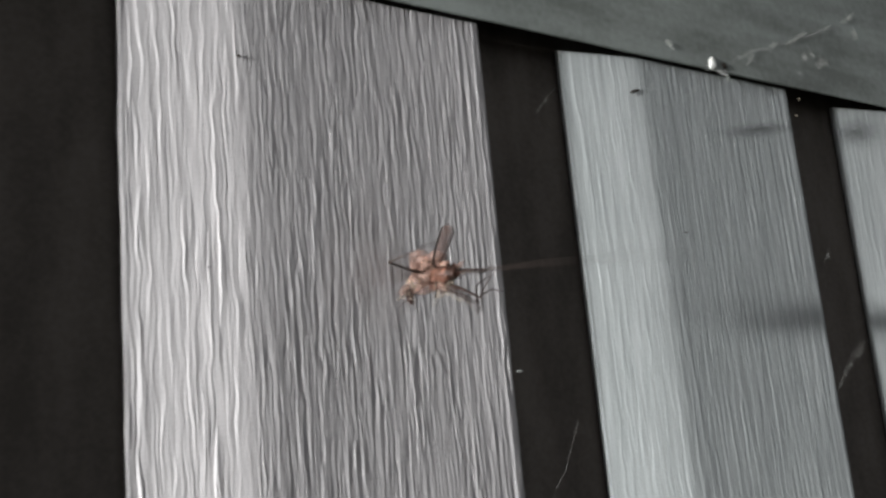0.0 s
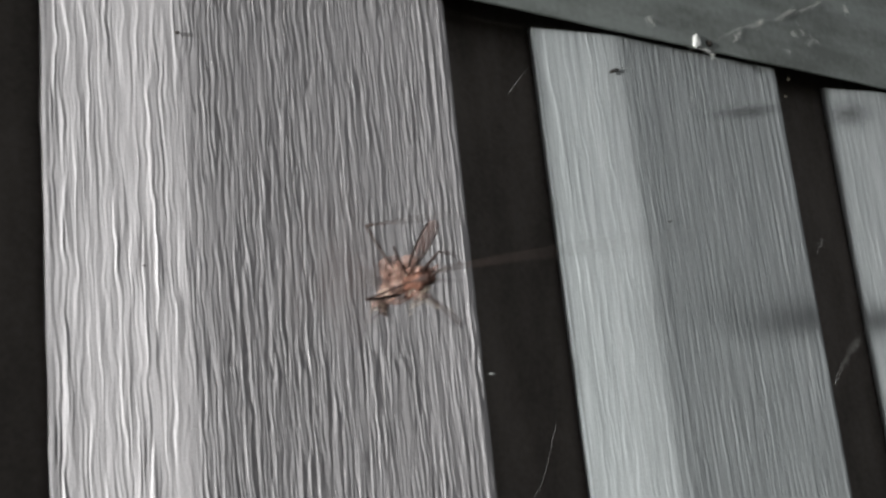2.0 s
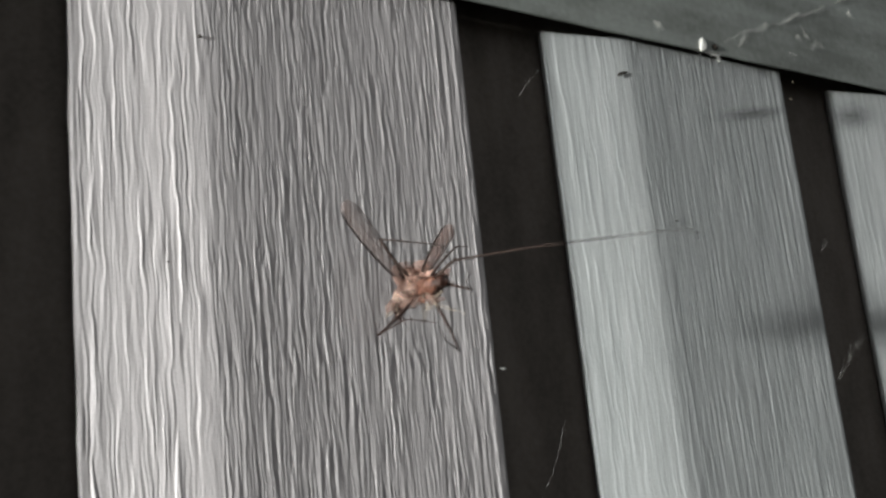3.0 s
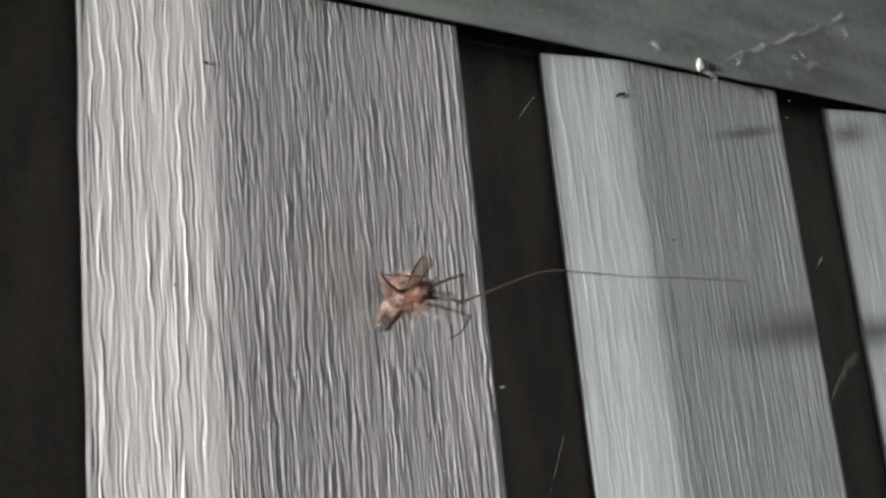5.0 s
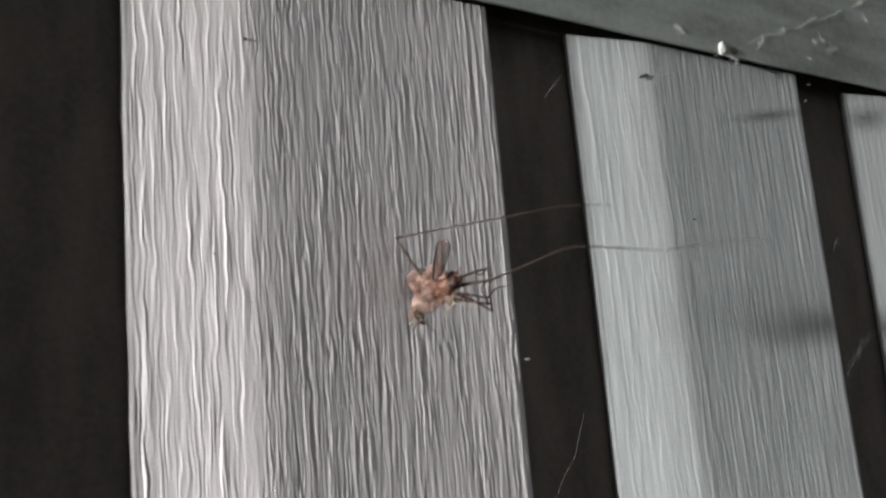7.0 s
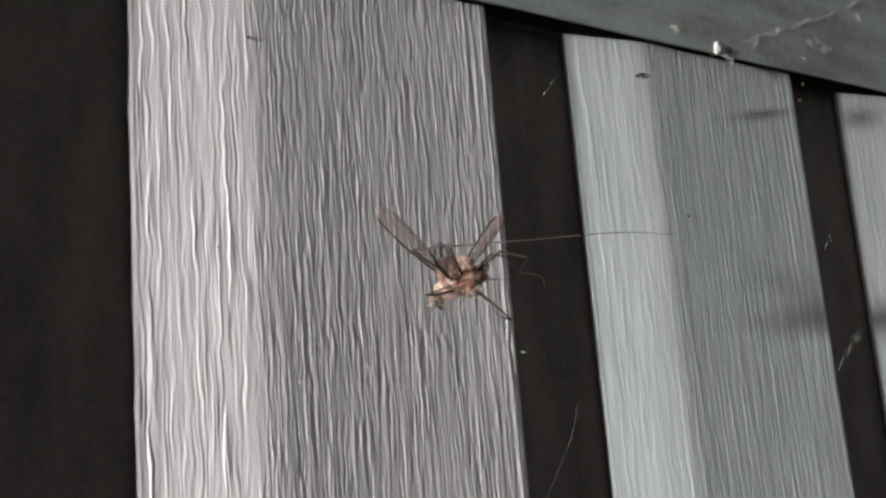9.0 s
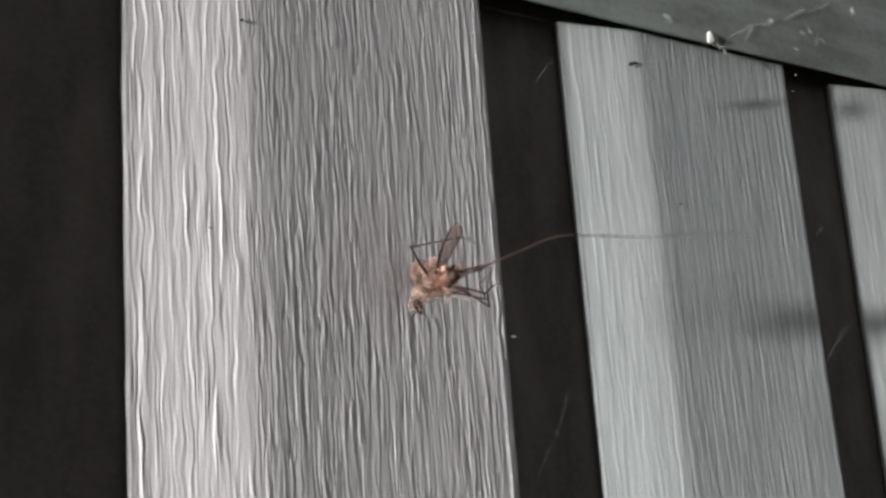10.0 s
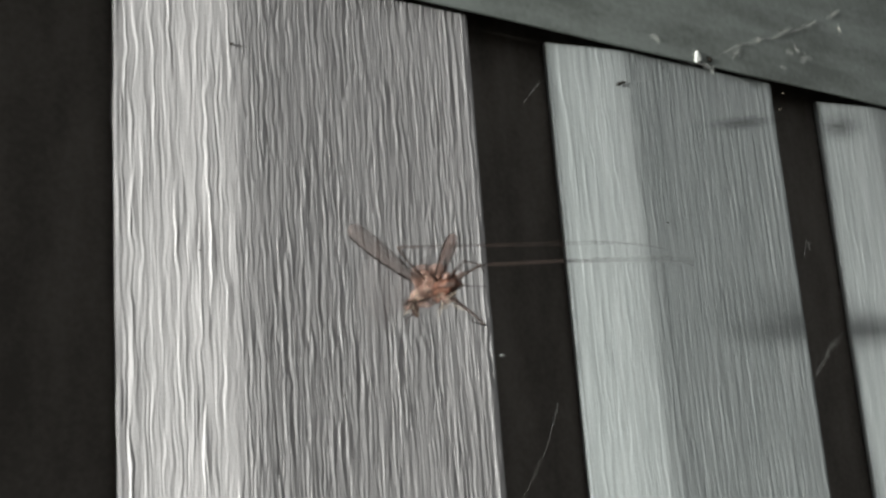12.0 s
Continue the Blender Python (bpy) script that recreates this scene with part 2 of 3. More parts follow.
def slat_mesh(seed, depth=1.0, along=1.0, beside=1.0, crests=1.0, beside_along=0.7, mat=None, step=1):
    """A vertical slat: a wide front face, a slightly turned face beside it, and rounded edges; local z runs down from the rail."""
    section = []                              # x, y, normal x, normal y, coordinate across the grain, relief

    def arc(cx, cy, r, a0, a1, n):
        for k in range(n):
            a = radians(a0 + (a1 - a0) * k / (n - 1))
            section.append((cx + r * math.cos(a), cy + r * math.sin(a), math.cos(a), math.sin(a)))
    tilt = math.degrees(math.atan2(DROP, BEVEL))
    r = 0.0008
    section.append((-BEVEL + UNDERCUT, THICK, -0.5, 0.8))
    section.append((-BEVEL + 0.0003, DROP + 0.0014, -0.9, 0.3))
    arc(-BEVEL + r, DROP + r * 0.75, r, 140, 270 - tilt, 12)
    n = 210 // step
    for k in range(1, n):
        t = k / n
        x = -BEVEL + r + (BEVEL - r) * t
        section.append((x, -x * DROP / BEVEL, -math.sin(radians(tilt)), -math.cos(radians(tilt))))
    r = 0.0013
    n = 520 // step
    for k in range(n):
        x = (WIDE - r) * k / (n - 1)
        section.append((x, 0, 0, -1))
    arc(WIDE - r, r, r, 275, 360, 6)
    section.append((WIDE - 0.001, 0.0036, 1, 0))
    section.append((WIDE - 0.003, THICK, 1, 0))
    sec = np.array(section)
    # the corner between the two faces is rounded off
    near = (np.abs(sec[:, 0]) < 0.01) & (sec[:, 1] < 0.003)
    ease, slope = 0.0016, DROP / BEVEL
    bend = np.arctan(slope / (1 + np.exp(sec[:, 0] / ease)))
    sec[:, 1] = np.where(near, slope * ease * np.log1p(np.exp(-sec[:, 0] / ease)), sec[:, 1])
    sec[:, 2] = np.where(near, -np.sin(bend), sec[:, 2])
    sec[:, 3] = np.where(near, -np.cos(bend), sec[:, 3])
    # the wide face is a little hollow
    sec[:, 1] += np.where((sec[:, 0] > 0) & (sec[:, 1] < 0.002), 0.00028 * (1 - (2 * sec[:, 0] / WIDE - 1) ** 2), 0)
    across = np.concatenate([[0], np.cumsum(np.hypot(*np.diff(sec[:, :2], axis=0).T))])
    zs = np.concatenate([np.arange(0, 0.165, 0.0009 * step), np.linspace(0.17, TOP + 0.002, 16)])
    s, z = np.meshgrid(across, zs)
    turned = sec[:, 0] < 0
    side = np.clip(0.5 - sec[:, 0] / 0.003, 0, 1)
    h = grain(s * np.where(turned, 1.25, 1.55) + seed * 0.37, z * np.where(turned, beside_along, along) + seed * 0.53, seed * 10, (0.75 + 1.1 * side) * crests, 1.5 - 1.4 * side, 1 - 0.65 * side) * depth * (1 + (beside - 1) * side)
    # a few straight ridges run down beside the wide face's far edge
    for from_edge, high in ((0.0022, 0.10), (0.0047, 0.07), (0.0066, 0.09), (0.0112, 0.05)):
        line = sec[:, 0] - (WIDE - from_edge) + 0.00025 * noise2(z * 28, z * 0 + from_edge * 900, seed + 31)
        h = h + 0.001 * high * depth * np.exp(-(line / 0.00035) ** 2) * (sec[:, 0] > 0.03)
    keep = np.ones(len(sec))
    keep[:2] = keep[-2:] = 0
    h = h * keep
    # a slow bow of the whole face, so that it is not ruled flat
    bow = 0.00012 * noise2(s * 40, z * 9, seed + 77) * keep
    x = sec[:, 0] + (h + bow) * sec[:, 2]
    y = sec[:, 1] + (h + bow) * sec[:, 3]
    verts = np.stack([x, y, -z], -1).reshape(-1, 3)
    c, rws = len(sec), len(zs)
    i = (np.arange(rws - 1)[:, None] * c + np.arange(c - 1)[None]).ravel()
    faces = np.stack([i, i + c, i + c + 1, i + 1], 1).tolist()
    faces += [(r0 * c + c - 1, (r0 + 1) * c + c - 1, (r0 + 1) * c, r0 * c) for r0 in range(rws - 1)]
    n = len(verts)
    verts = np.concatenate([verts, verts[:c], verts[-c:]])
    faces.append(tuple(range(n, n + c)))
    faces.append(tuple(range(n + 2 * c - 1, n + c - 1, -1)))
    return mesh_of("slat", verts.tolist(), faces, mat or SLAT)


def rail_mesh():
    """The top rail: a long board on edge with eased corners and faint grain along it."""
    front, high, deep, r = -0.0021, 0.088, 0.036, 0.0004
    section = []
    for k in range(7):
        a = radians(180 + 90 * (1 - k / 6))
        section.append((front + r + r * math.cos(a), r + r * math.sin(a), math.cos(a), math.sin(a)))
    for k in range(1, 110):
        section.append((front, r + (high - 2 * r) * k / 110, -1, 0))
    for k in range(7):
        a = radians(180 - 90 * k / 6)
        section.append((front + r + r * math.cos(a), high - r + r * math.sin(a), math.cos(a), math.sin(a)))
    section += [(deep, high, 0, 1), (deep, 0.004, 0, -1), (0.026, 0.004, 0, -1), (0.022, 0.013, 0, -1), (-0.0002, 0.013, 0, -1), (-0.0003, 0.002, 0, -1)]      # a groove runs along the lower face
    sec = np.array(section)
    across = np.concatenate([[0], np.cumsum(np.hypot(*np.diff(sec[:, :2], axis=0).T))])
    xs = np.concatenate([[-1.38, -1.0, -0.6, -0.25, -0.15, -0.1], np.arange(-0.06, 0.34, 0.0025), [0.4, 0.5, 0.8, 1.2, 1.5]])
    s, x = np.meshgrid(across, xs)
    keep = np.ones(len(sec))
    keep[-6:] = 0
    h = (grain(s * 0.8 + 3, x * 0.7 + 2, 501) * 0.5 + 0.00005 * noise2(s * 700, x * 22, 8) + 0.0002 * noise2(s * 55, x * 25, 9)) * keep
    verts = np.stack([x, sec[:, 0] + h * sec[:, 2], sec[:, 1] + h * sec[:, 3]], -1).reshape(-1, 3)
    c, rws = len(sec), len(xs)
    faces = [(a * c + k, a * c + (k + 1) % c, (a + 1) * c + (k + 1) % c, (a + 1) * c + k) for a in range(rws - 1) for k in range(c)]
    faces.append(tuple(range(c - 1, -1, -1)))
    faces.append(tuple(range((rws - 1) * c, rws * c)))
    return mesh_of("top_rail", verts.tolist(), faces, RAIL)


def box_mesh(name, lo, hi, mat, bevel=0.003):
    bm = bmesh.new()
    bmesh.ops.create_cube(bm, size=1)
    for v in bm.verts:
        v.co = [lo[i] + (v.co[i] + 0.5) * (hi[i] - lo[i]) for i in range(3)]
    if bevel:
        bmesh.ops.bevel(bm, geom=bm.edges[:], offset=bevel, segments=2, affect="EDGES")
    me = bpy.data.meshes.new(name)
    bm.to_mesh(me)
    bm.free()
    me.materials.append(mat)
    return me


ground = new("ground", box_mesh("ground", (-60, -60, -0.3), (60, 60, 0), EARTH, 0))
tagged(ground, "bare brown earth below the fence", "ground", kind="structure")
wall_back = new("wall_back", box_mesh("wall_back", (-1.38, 0.0059, 0.0), (1.5, 0.0215, TOP + 0.0125), BACK, 0.001))
tagged(wall_back, "brown board in deep shade behind the slats", "wall", kind="structure")

# unseen wall, added to dim the low sun towards the right and top
left = box_mesh("sun_block_wall", (-1.62, -3.0, 0.0), (-1.5, -0.272, 2.3), PLASTER, 0.004)
for v in left.vertices:                       # the end of this wall is raked, nearer the fence towards the top
    if v.co.y > -1:
        v.co.y += (v.co.z - 0.925) * math.tan(radians(12))
sun_block_wall = new("sun_block_wall", left)
tagged(sun_block_wall, "unseen plain pale wall added to dim the sun", "wall", kind="structure")

fence = new("slatted_fence")
fence.location = (0, 0, TOP)
tagged(fence, "grey wood-grained slatted fence under a grey top rail", "fence")
part("top_rail", rail_mesh(), fence, "grey top rail with cobwebs on it").location = (0, 0, 0.0004)
LEAN = {1: 0.25, 2: -0.15}      # the slats are not quite in one plane
plain = slat_mesh(5, 0.55, 0.75, 0.75, 1.2, 1.0, None, 8)      # shared by the slats farther along the fence
for k in range(-13, 15):
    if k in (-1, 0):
        me = slat_mesh(11 + k, 0.88, 1.1, 1.3, 1.1, 0.95, SLAT_WARM_CAST)
    elif k in (1, 2, 3):
        me = slat_mesh(11 + k, 0.55, 0.75, 0.75, 1.2, 1.0)
    else:
        me = plain
    slat = part("slat", me, fence)
    slat.matrix_basis = pose(k * PITCH + (0.0004 if k == 1 else 0), 0, 0.0004, 0, -0.3 if k == 1 else 0, LEAN.get(k, 0))


# ---- cobwebs and small dirt ----
def world_at(x, y, z):
    return Vector((x, y, z + TOP * 1000)) * 0.001


def strands(name, lines, mat, label, category, radius=0.00009, wisps=0, spread=0.6):
    """A cobweb thing: each line, in millimetres from the first slat's corner under the rail, is a strand of its own;
    wisps: how many torn side threads each carries."""
    thing = new(name)
    first = world_at(*lines[0][0])
    thing.location = first
    tagged(thing, label, category)
    rnd = random.Random(len(lines) * 31 + int(lines[0][0][0]))
    for line in lines:
        pts = curve_points([world_at(*p) - first for p in line], 6)
        rad = [radius * (0.4 + 1.3 * abs(noise.noise(p * 700 + first * 900))) for p in pts]
        pieces = [tube(pts, rad, 5)]
        for _ in range(wisps):
            a = rnd.randrange(len(pts))
            b = min(len(pts) - 1, a + rnd.randint(1, 6))
            off = [Vector((rnd.gauss(0, spread), rnd.uniform(-0.25, 0.0), rnd.gauss(0, spread))) * 0.001 for _ in range(3)]
            curl = curve_points([pts[a] + off[0], pts[a].lerp(pts[b], 0.5) + off[1], pts[b] + off[2]], 5)
            pieces.append(tube(curl, [radius * rnd.uniform(0.35, 0.9) * (1 - 0.6 * k / len(curl)) for k in range(len(curl))], 4))
        part("strand", mesh_of("strand", *joined(pieces), mat), thing)
    return thing


def lump(name, at, size, mat, label, category, seed=1, turn=(0, 0, 0)):
    bm = bmesh.new()
    bmesh.ops.create_icosphere(bm, subdivisions=3, radius=1)
    for v in bm.verts:
        v.co *= 1 + 0.45 * noise.noise(v.co * 1.6 + Vector((seed * 7.1, 0, 0))) + 0.15 * noise.noise(v.co * 5 + Vector((0, seed, 0)))
        v.co = Vector((v.co[0] * size[0], v.co[1] * size[1], v.co[2] * size[2])) * 0.001
    me = bpy.data.meshes.new(name)
    bm.to_mesh(me)
    bm.free()
    me.materials.append(mat)
    me.polygons.foreach_set("use_smooth", [True] * len(me.polygons))
    ob = new(name, me)
    ob.matrix_world = Matrix.Translation(world_at(*at)) @ pose(0, 0, 0, *turn)
    return tagged(ob, label, category)


Y = -2.3
strands("cobweb", [
    [(134.4, Y, 3.8), (140.3, Y - 0.2, 6.7), (146.9, Y, 9.5), (157.6, Y - 0.2, 13.0)],
    [(157.5, Y, 12.8), (162.0, Y - 0.2, 15.0), (166.9, Y, 17.4)],
    [(158.3, Y, 13.1), (163.2, Y - 0.2, 15.7), (166.1, Y, 17.1)],
    [(166.7, Y, 16.4), (173.6, Y - 0.2, 19.3), (178.4, Y, 21.6)],
    [(183.5, Y, 23.5), (187.1, Y - 0.2, 25.4), (190.4, Y, 27.1)],
    [(184.0, Y, 23.6), (188.9, Y - 0.2, 26.5)],
    [(139.8, Y, 3.8), (141.2, Y - 0.2, 5.3), (142.8, Y, 6.7)],
    [(147.5, Y, 8.9), (150.8, Y - 0.2, 10.8), (152.4, Y, 11.7)],
    ], SILK, "torn white cobweb strands on the grey top rail", "cobweb", 0.000034, 16, 0.4)
strands("cobweb", [
    [(189.1, Y, 22.6), (189.6, Y - 0.2, 21.3), (188.8, Y, 19.5)],
    [(188.6, Y, 21.9), (189.9, Y - 0.2, 20.7)],
    [(168.3, Y, 8.2), (171.3, Y - 0.2, 9.4), (174.1, Y, 9.7)],
    [(171.1, Y, 10.9), (171.6, Y - 0.2, 9.4), (169.7, Y, 8.0)],
    [(167.7, Y, 11.9), (168.1, Y - 0.2, 10.7)],
    [(159.6, Y, 5.0), (161.2, Y - 0.2, 4.6)],
    [(163.4, Y, 10.1), (164.8, Y - 0.2, 9.7)],
    [(110.5, Y, 5.2), (111.9, Y - 0.2, 4.4), (112.3, Y, 3.2)],
    [(110.0, Y, 4.5), (112.0, Y - 0.2, 4.9)],
    ], SILK, "small white cobweb tufts on the grey top rail", "cobweb", 0.000022, 14, 0.5)
strands("cobweb", [
    [(126.9, Y, 0.1), (129.3, Y - 0.2, -0.4), (131.8, Y, -0.9)],
    [(127.9, Y, 0.8), (130.3, Y - 0.2, 0.0), (131.3, Y, -1.3)],
    [(128.5, Y, -0.3), (131.5, Y - 0.2, -0.4)],
    ], WISP, "grey silk patch across the slot under the rail", "cobweb", 0.00005, 14, 0.5)
strands("cobweb", [
    [(67.0, 1, -94.7), (64.6, 1, -97.5), (61.4, 1, -102.2), (58.6, 1, -106.5), (55, 1, -113)],
    [(72.8, 2, -84.4), (67.0, 1, -94.7)],
    ], WISP, "fine silk thread across the dark gap between slats", "cobweb", 0.000014)
strands("cobweb", [
    [(123.1, -0.4, -12.8), (125.3, -0.6, -8.5), (127.3, -0.4, -5.5)],
    [(71.0, 2, -16.8), (74.6, 2.4, -13.0), (78.6, 3.4, -9.4)],
    [(100.6, -0.5, -8.0), (109.0, -0.8, -6.6), (118.0, -1.4, -3.4), (125.6, -2.3, 0.6)],
    [(108.0, -0.5, -12.6), (116.0, -0.8, -8.4), (126.2, -2.3, 0.4)],
    ], WISP, "faint silk thread below the top rail", "cobweb", 0.000025)
strands("cobweb", [
    [(159.0, 0.4, -79.5), (163, 0.8, -75.6), (170, 1.5, -71.4), (182.4, 4, -66)],
    [(165, 1, -74), (172, 1.8, -69.2), (182.6, 4, -64.5)],
    [(163, 1, -46), (165.5, 1, -43.5)],
    ], WISP, "fine silk threads between two grey slats", "cobweb", 0.000014, 9, 0.8)
lump("silk_cocoon", (126.4, -2.3, 2.0), (1.1, 0.7, 1.6), SILK, "white silk cocoon under the grey top rail", "cocoon", 3, (0, 25, 0))
lump("debris_bit", (131.0, -2.2, 2.2), (1.0, 0.35, 0.8), DIRT, "dark bit of debris beside the white cocoon", "debris", 5)
lump("debris_chip", (100.2, -0.1, -8.4), (1.7, 0.2, 0.4), DIRT, "dark chip of debris on a grey slat", "debris", 6, (0, -20, 0))
lump("dust_speck", (162.6, 0.2, -1.4), (0.38, 0.14, 0.22), FLUFF, "pale fluff speck in the gap between slats", "dust", 8)
lump("dust_speck", (160.2, 0.2, -6.4), (0.5, 0.15, 0.22), FLUFF, "pale fluff speck caught beside a slat", "dust", 9)
lump("dust_speck", (57.4, 0.4, -74.4), (0.8, 0.2, 0.22), WISP, "pale fluff speck beside a slat edge", "dust", 10)
lump("dust_speck", (-14.9, 2.9, -53.2), (0.15, 0.12, 0.28), DIRT, "tiny dark speck on a grey slat", "dust", 11)
lump("dust_speck", (-7.4, 1.3, -56.0), (0.28, 0.12, 0.16), DIRT, "tiny dark speck on a grey slat", "dust", 12)
lump("dust_speck", (-0.6, -0.1, -16.4), (0.4, 0.25, 0.28), DIRT, "tiny dark speck on a slat's corner", "dust", 13)
lump("dust_speck", (110.5, -0.2, -42.2), (0.7, 0.15, 0.18), DIRT, "tiny dark speck on a grey slat", "dust", 14)


def stain(at, size, turn, label):
    """A thin dark film on a slat; its size is its half length, thickness and half height in millimetres."""
    bm = bmesh.new()
    bmesh.ops.create_icosphere(bm, subdivisions=4, radius=1)
    me = bpy.data.meshes.new("dark_film")
    bm.to_mesh(me)
    bm.free()
    me.materials.append(DARK_FILM)
    ob = new("dark_film", me)
    ob.matrix_world = Matrix.Translation(world_at(*at)) @ pose(0, 0, 0, *turn) @ Matrix.Diagonal((*[v * 0.001 for v in size], 1))
    return tagged(ob, label, "stain")


stain((143, -0.1, -12.6), (24, 0.25, 2.6), (0, -11, 0), "faint dark streak across a grey slat")
stain((188, 1.9, -7.0), (15, 0.3, 6.0), (0, -8, -11), "faint dark patch near a slat's top")


# ---- the crane fly: x to the viewer's right, y up, z towards the viewer, millimetres ----
def mm(points):
    return [Vector(p) * 0.001 for p in points]


def body_part(name, spine, radii, mat, parent, label="", rings=0.0, sides=20):
    """A rounded segment along a spine; rings swells it into body rings."""
    pts = curve_points(mm(spine), 6)
    n = len(pts) - 1
    rad = []
    for i in range(len(pts)):
        t = i / n * (len(radii) - 1)
        k = min(int(t), len(radii) - 2)
        f = t - k
        f = f * f * (3 - 2 * f)
        rad.append(0.001 * (radii[k] * (1 - f) + radii[k + 1] * f) * (1 + rings * math.sin(i * 2 * math.pi / 5)))
    verts, faces = tube(pts, rad, sides)
    middle = sum(pts, Vector()) / len(pts)
    verts = [v + (v - middle) * (0.3 * noise.noise(v * 900 + middle * 1300) + 0.22 * noise.noise(v * 2300)) for v in verts]
    return part(name, mesh_of(name, verts, faces, mat), parent, label)


def bristle_tube(name, points, parent, thick):
    """A thin tapering feeler through the points given."""
    pts = curve_points(mm(points), 5)
    return part(name, mesh_of(name, *tube(pts, [0.001 * thick * (1 - 0.75 * i / len(pts)) for i in range(len(pts))], 6), LEG), parent)


def leg_part(upper, lower, parent, thick, bend=6.0, at=0.6, label="", mat=None):
    """A leg that bends at the knee: the thigh along local x from the hip, and under it the thin shin with its foot along its own x.
    bend: degrees by which the shin itself sags past the share at of its length."""
    n = 10
    thigh = part("leg", mesh_of("leg", *tube(mm([(upper * k / n, 0.025 * upper * math.sin(k / n * math.pi), 0) for k in range(n + 1)]),
                 [0.00125 * thick * (0.8 + 0.5 * math.sin(min(1, k / n * 1.6) * math.pi * 0.8) - 0.35 * k / n) for k in range(n + 1)], 7), mat or LEG), parent, label)
    pts, n = [Vector((0, 0, 0))], 24
    total = math.radians(bend)
    for k in range(1, n + 1):
        share = min(1.0, max(0.0, (k / n - at + 0.12) / 0.24))
        share = share * share * (3 - 2 * share)
        pts.append(pts[-1] + Vector((math.cos(total * share), -math.sin(total * share), 0)) * (lower / n))
    chord = math.atan2(pts[-1].y, pts[-1].x)          # the shin's ends lie on its own x
    pts = [pose(0, 0, 0, 0, 0, -math.degrees(chord)) @ p for p in pts]
    rad = [0.001 * thick * max(0.3, (1.25 if k == 0 else 0.8 - 0.55 * k / n) + (0.12 if k in (9, 15, 19) else 0)) for k in range(n + 1)]
    shin = part("shin", mesh_of("shin", *tube([p * 0.001 for p in pts], rad, 7), mat or LEG), thigh)
    return thigh, shin


def wing_part(parent, length, width, label="", skin=None, veined=True):
    """A narrow wing along local x from its root, gently cupped, with veins on it."""
    verts, faces, n, m = [], [], 26, 7
    for i in range(n + 1):
        t = i / n
        w = width * (0.12 + 0.88 * math.sin(math.pi * min(1, t ** 0.75 * 1.0) * 0.62) ** 1.2) * (1 if t < 0.86 else math.sqrt(max(0.0, 1 - ((t - 0.86) / 0.142) ** 2)))
        for side in (1, -1):
            for k in range(m):
                s = k / (m - 1) - 0.42
                verts.append((length * t, w * s, 0.10 * width * math.cos(s * 4) + 0.012 * length * math.sin(t * 2.4) + side * 0.015))
    step = 2 * m
    for i in range(n):
        for k in range(m - 1):
            a = i * step + k
            faces.append((a, a + step, a + step + 1, a + 1))
            b = a + m
            faces.append((b, b + 1, b + step + 1, b + step))
    wing = part("wing", mesh_of("wing", mm(verts), faces, skin or WING), parent, label)
    for start, end, thick in ((-0.41, -0.41, 0.09), (-0.24, -0.28, 0.07), (-0.06, 0.10, 0.055), (0.16, 0.40, 0.055), (0.56, 0.55, 0.26)) if veined else ():
        line = []
        for i in range(0, n - 1):
            t = i / n
            s = start + (end - start) * t
            w = verts[i * step + m - 1][1] - verts[i * step][1]
            line.append((length * t, w * s, 0.10 * width * math.cos(s * 4) + 0.012 * length * math.sin(t * 2.4)))
        part("vein", mesh_of("vein", *tube(mm(line), [0.001 * thick * (1 - 0.5 * i / len(line)) for i in range(len(line))], 5), VEIN), wing)
    return wing


fly = new("crane_fly")
tagged(fly, "tan and orange crane fly hovering before a grey slat", "insect")
body_part("thorax", [(-4.5, -2.6, 0.2), (-3.4, -1.6, 0.5), (-1.7, -0.4, 0.5), (0.4, 0.5, 0.6)], [0.7, 1.4, 1.45, 1.2], THORAX, fly, "humped pale tan thorax")
body_part("shoulder", [(-1.7, 0.6, -0.5), (-0.8, 1.8, -0.6), (0.3, 2.3, -0.8)], [0.6, 1.2, 0.4], ABDOMEN, fly, "ruddy shoulder at the wing roots")
head_part = body_part("head", [(-4.0, -2.6, 0.5), (-4.1, -3.3, 0.8), (-3.9, -4.2, 0.9), (-3.5, -5.1, 1.0)], [0.7, 0.8, 0.62, 0.12], DARK, fly, "small dark head with a snout")
for dx in (-0.55, 0.55):
    body_part("eye", [(-4.0 + dx, -4.0, 0.9), (-4.0 + dx, -3.6, 1.2), (-4.0 + dx, -3.2, 1.2)], [0.1, 0.38, 0.1], DARK, head_part)
    bristle_tube("antenna", [(-3.8 + dx, -4.4, 1.0), (-4.2 + dx * 2.4, -5.6, 1.5), (-3.6 + dx * 3, -6.6, 1.8)], head_part, 0.1)
body_part("abdomen", [(-1.2, -0.4, 0.6), (0.2, 0.2, 2.0), (1.4, 0.6, 3.6), (2.4, 0.8, 5.0)], [1.0, 1.3, 1.35, 0.9], ABDOMEN, fly, "orange-brown ringed abdomen", 0.05)
body_part("pale_patch", [(0.7, 1.7, 2.2), (1.5, 2.3, 2.5), (2.2, 2.7, 2.6)], [0.3, 0.8, 0.3], PATCH, fly, "pale pink patch on the abdomen")
body_part("abdomen_tip", [(2.1, 0.8, 4.5), (3.2, 1.0, 5.2), (4.2, 1.1, 5.6)], [1.05, 0.95, 0.2], DARK, fly, "dark brown abdomen tip")
